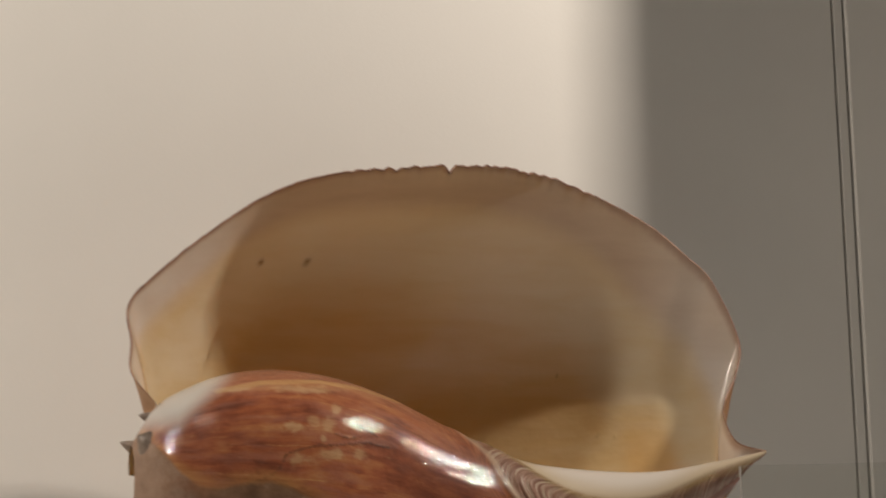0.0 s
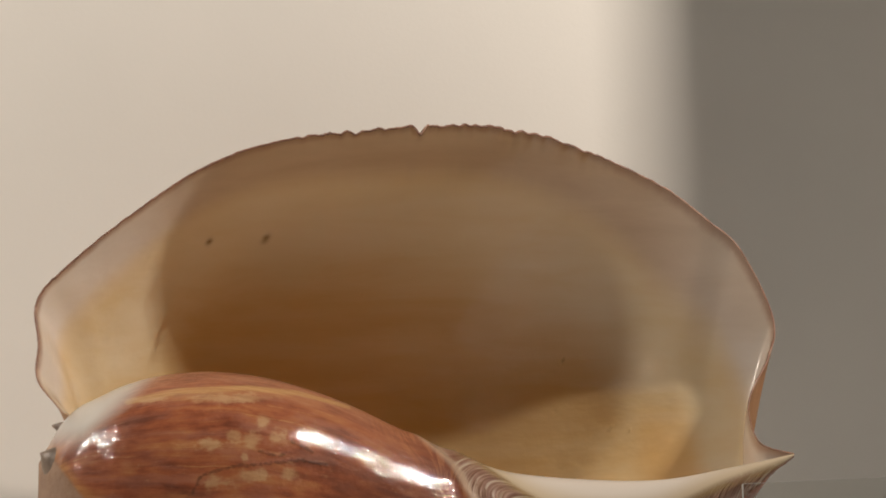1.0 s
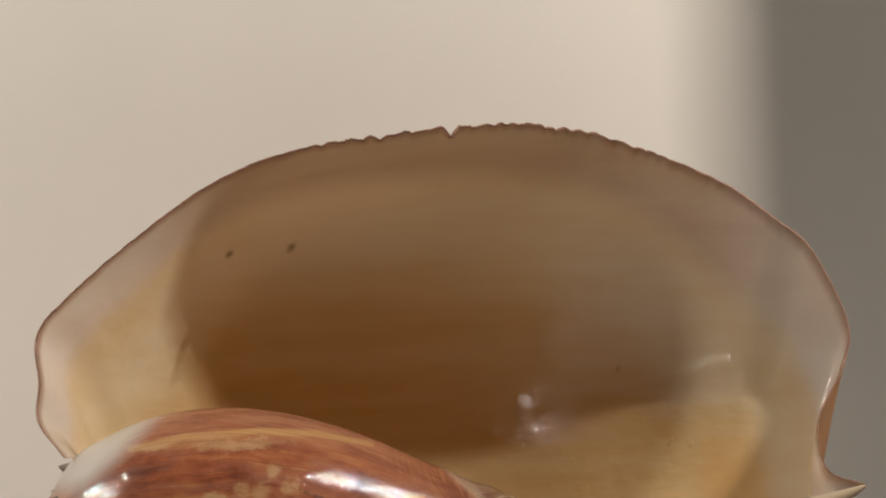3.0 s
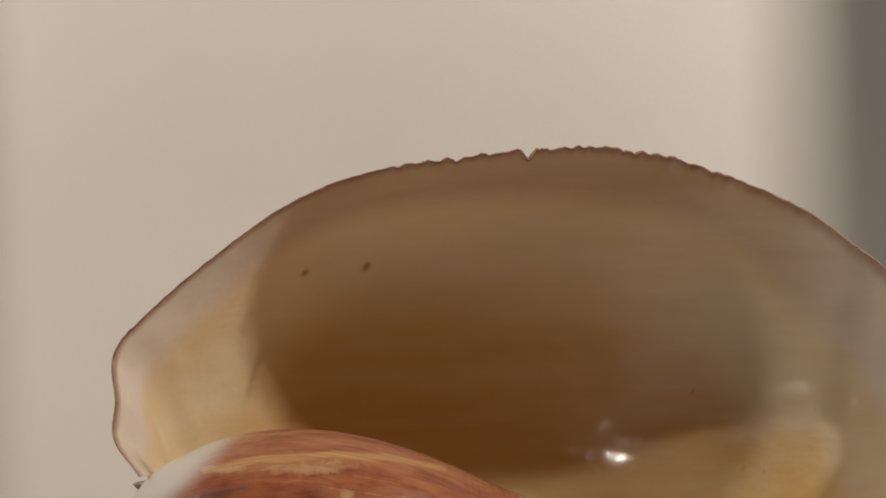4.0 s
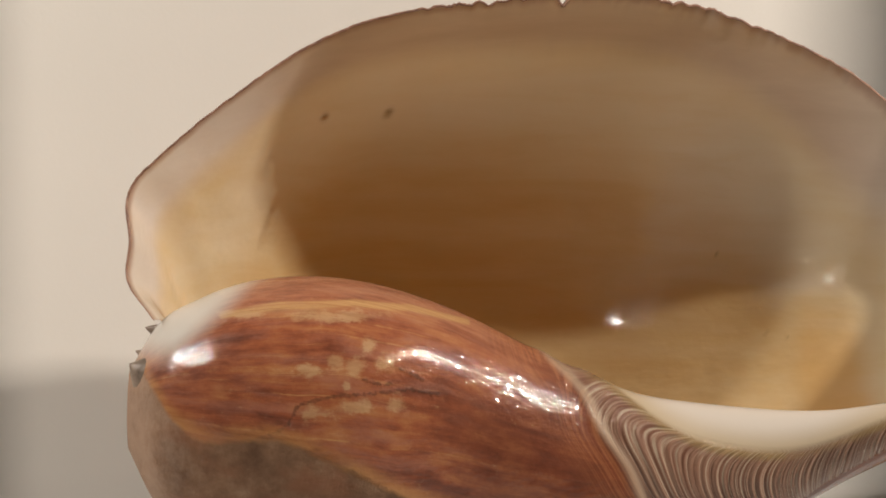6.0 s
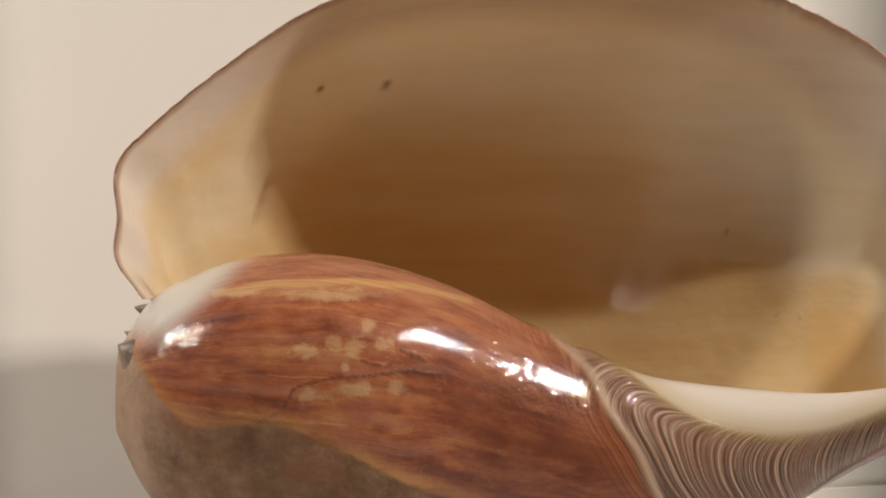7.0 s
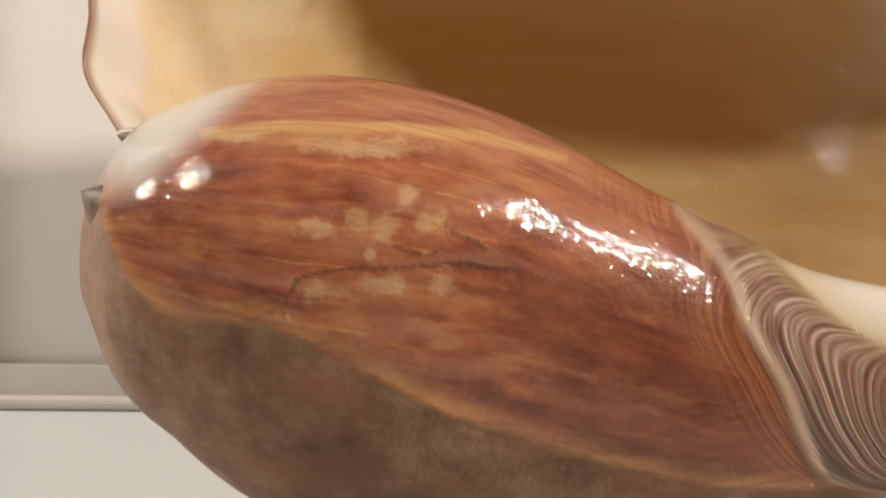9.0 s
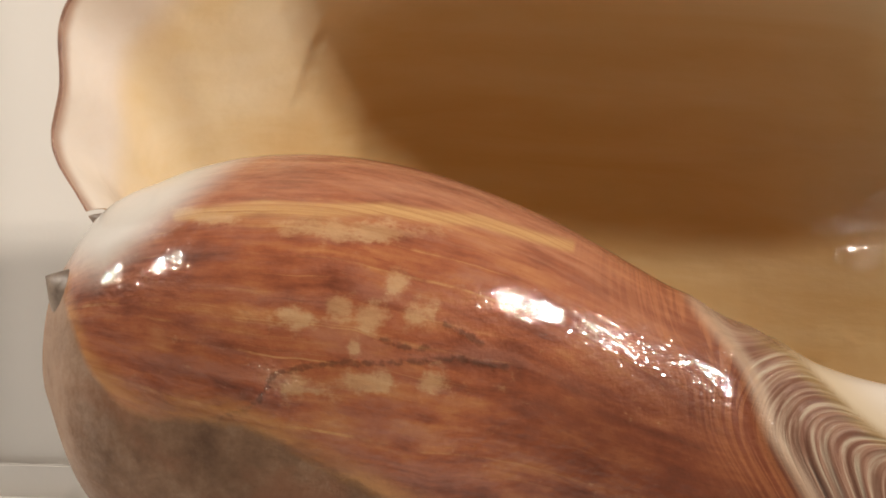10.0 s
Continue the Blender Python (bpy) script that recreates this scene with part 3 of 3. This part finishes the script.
def sheet(points, lo, hi, flip):
    bm = bmesh.new()
    grid = [[bm.verts.new(p) for p in row[lo:hi]] for row in points]
    for r0, r1 in zip(grid, grid[1:]):
        for p, q, r, w in zip(r0, r0[1:], r1[1:], r1):
            bm.faces.new((p, w, r, q) if flip else (p, q, r, w))
    return bm


def give(ob, **values):
    for key, v in values.items():
        at = ob.data.attributes.new(key, "FLOAT", "POINT")
        at.data.foreach_set("value", np.ascontiguousarray(v, dtype=np.float32).ravel())


shell = tagged(new("sea_shell"), "large glossy red-brown sea shell with a wide cream aperture, resting on a clear ring", "shell")
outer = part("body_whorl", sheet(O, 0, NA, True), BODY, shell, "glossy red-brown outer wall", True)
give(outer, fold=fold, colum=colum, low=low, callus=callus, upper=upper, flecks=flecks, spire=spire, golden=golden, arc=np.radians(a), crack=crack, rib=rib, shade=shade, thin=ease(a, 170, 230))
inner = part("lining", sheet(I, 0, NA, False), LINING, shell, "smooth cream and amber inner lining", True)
# the last mask marks the upper margin whose shade is painted in
give(inner, margin=margin, pits=pits, knobs=knobs, amber=amber, top_shade=ease(X, -0.11, -0.05) * ease(Z, 0.17, 0.215) * (1 - 0.5 * ease(X, 0.16, 0.22)))
bm = bmesh.new()
rows = []
for i in range(NU):
    o, q = Vector(O[i, -1]), Vector(I[i, -1])
    out = (Vector(S[i, -1]) - Vector(S[i, -2])).normalized() * 0.0007
    rows.append([bm.verts.new(p) for p in (o, o * 0.75 + q * 0.25 + out, o * 0.25 + q * 0.75 + out, q)])
for r0, r1 in zip(rows, rows[1:]):
    for j in range(3):
        bm.faces.new((r0[j], r1[j], r1[j + 1], r0[j + 1]))
part("lip_edge", bm, LIP, shell, "thin worn reddish-brown lip edge", True)


def spine_mesh(base, tip_at, width, curl):
    base, tip_at = Vector(base), Vector(tip_at)
    way = tip_at - base
    side = way.cross(Vector((0, 1, 0.3))).normalized()
    other = way.cross(side).normalized()
    bm = bmesh.new()
    rings = []
    for i in range(9):
        t = i / 8
        c = base + way * t + Vector((0, 0, 1)) * curl * t * t
        r = width * (1 - t) ** 0.8 + 0.0002
        rings.append([bm.verts.new(c + side * math.cos(k * math.tau / 14) * r + other * math.sin(k * math.tau / 14) * r * 0.7) for k in range(14)])
    for r0, r1 in zip(rings, rings[1:]):
        for k in range(14):
            bm.faces.new((r0[k], r0[(k + 1) % 14], r1[(k + 1) % 14], r1[k]))
    bm.faces.new(rings[-1])
    bmesh.ops.recalc_face_normals(bm, faces=bm.faces)
    return bm


for base, end, width, curl in (
    ((-0.128, 0.010, 0.146), (-0.1405, 0.012, 0.1480), 0.0062, 0.001),
    ((-0.116, -0.010, 0.119), (-0.1445, -0.016, 0.1372), 0.0290, 0.000),
    ((-0.128, 0.034, 0.128), (-0.1475, 0.038, 0.1330), 0.0090, 0.002),
):
    part("spine", spine_mesh(base, end, width, curl), HORN, shell, "short grey pointed spine", True)


# ---- the ring ----
def tube(r0, r1, z0, z1, n=128):
    bm = bmesh.new()
    b = 0.0004
    prof = [(r0, z0 + b), (r0, z1 - b), (r0 + b, z1), (r1 - b, z1), (r1, z1 - b), (r1, z0 + b), (r1 - b, z0), (r0 + b, z0)]
    rings = [[bm.verts.new((r * math.cos(k * math.tau / n), r * math.sin(k * math.tau / n), z)) for r, z in prof] for k in range(n)]
    for k in range(n):
        p, q = rings[k], rings[(k + 1) % n]
        for j in range(len(prof)):
            bm.faces.new((p[j], q[j], q[(j + 1) % len(prof)], p[(j + 1) % len(prof)]))
    bmesh.ops.recalc_face_normals(bm, faces=bm.faces)
    return bm


ring = tagged(new("display_ring"), "clear acrylic ring stand on the white plinth", "stand")
# a thin grey ring stands in for the shade where tube meets plinth
part("contact_line", tube(0.0494, 0.0503, 0.0, 0.0007), plain("contact_shade_grey", (0.16, 0.15, 0.14), 0.4), ring, "thin dark ring painted as contact shade")
part("tube", tube(0.0489, 0.0500, 0.0008, 0.0225), ACRYLIC, ring, "clear acrylic tube", True)
bm = bmesh.new()
bmesh.ops.create_uvsphere(bm, u_segments=48, v_segments=16, radius=1)
bmesh.ops.scale(bm, vec=(0.0497, 0.0215, 0.0020), verts=bm.verts)
bmesh.ops.translate(bm, vec=(0, 0, 0.0240), verts=bm.verts)
part("pad", bm, RUBBER, ring, "thin black rubber pad", True)


# ---- unseen post ----
# added beside the view to throw a soft upright shadow on the back panel
post = tagged(new("shadow_post"), "slim pale painted post out of view, added for its shadow", "post")
part("shaft", box(-0.317, 0.1165, 0.006, -0.303, 0.1285, 1.2, 0.002), WALL, post, "slim pale painted shaft")
part("foot", box(-0.326, 0.108, 0.0, -0.296, 0.137, 0.006, 0.0015), WALL, post, "small square foot plate")


# ---- the label ----
PLATE_Y, PLATE_X, PLATE_TOP = -0.089, 0.1675, 0.1140
plate = tagged(new("label_plate"), "clear acrylic label plate standing on the white plinth", "label")
sheet_ob = part("sheet", box(PLATE_X, PLATE_Y, 0.004, PLATE_X + 0.21, PLATE_Y + 0.002, PLATE_TOP, 0.0004), ACRYLIC, plate, "clear acrylic sheet")
sheet_ob.visible_shadow = False
part("foot", box(PLATE_X + 0.02, PLATE_Y - 0.012, 0.0, PLATE_X + 0.19, PLATE_Y + 0.014, 0.004, 0.0008), WALL, plate, "low white foot bar")
# opaque pale strips paint in the light that the sheet's edges catch
EDGE = plain("painted_edge_light", (0.40, 0.39, 0.37), 0.3)
part("side_edge", box(PLATE_X - 0.0004, PLATE_Y + 0.0002, 0.004, PLATE_X - 0.0001, PLATE_Y + 0.0018, PLATE_TOP, 0.0), EDGE, plate, "pale strip painted as light caught by the edge")
part("top_edge", box(PLATE_X, PLATE_Y + 0.0006, PLATE_TOP + 0.0001, PLATE_X + 0.21, PLATE_Y + 0.0014, PLATE_TOP + 0.0003, 0.0), EDGE, plate, "pale strip painted as light caught by the edge")
part("nick", box(PLATE_X - 0.0007, PLATE_Y + 0.0002, 0.0865, PLATE_X - 0.0005, PLATE_Y + 0.0018, 0.0925, 0.0), DARK, plate, "dark nick on the edge")


def lettering(text, x, z, size, material, label):
    cu = bpy.data.curves.new("plate_lettering", "FONT")
    cu.body, cu.size, cu.extrude, cu.offset = text, size, 0.00008, size * 0.012
    cu.materials.append(material)
    ob = new("plate_lettering", cu)
    ob.matrix_world = pose(x, PLATE_Y - 0.0002, z, 90, 0, 0)
    return tagged(ob, label, "lettering")


lettering("Balers", 0.1772, 0.0872, 0.0093, INK, "bold black printed heading on the clear plate")
lettering("tools for scooping up liquid", 0.2130, 0.0828, 0.0074, GREY_INK, "thin grey printed caption on the clear plate")
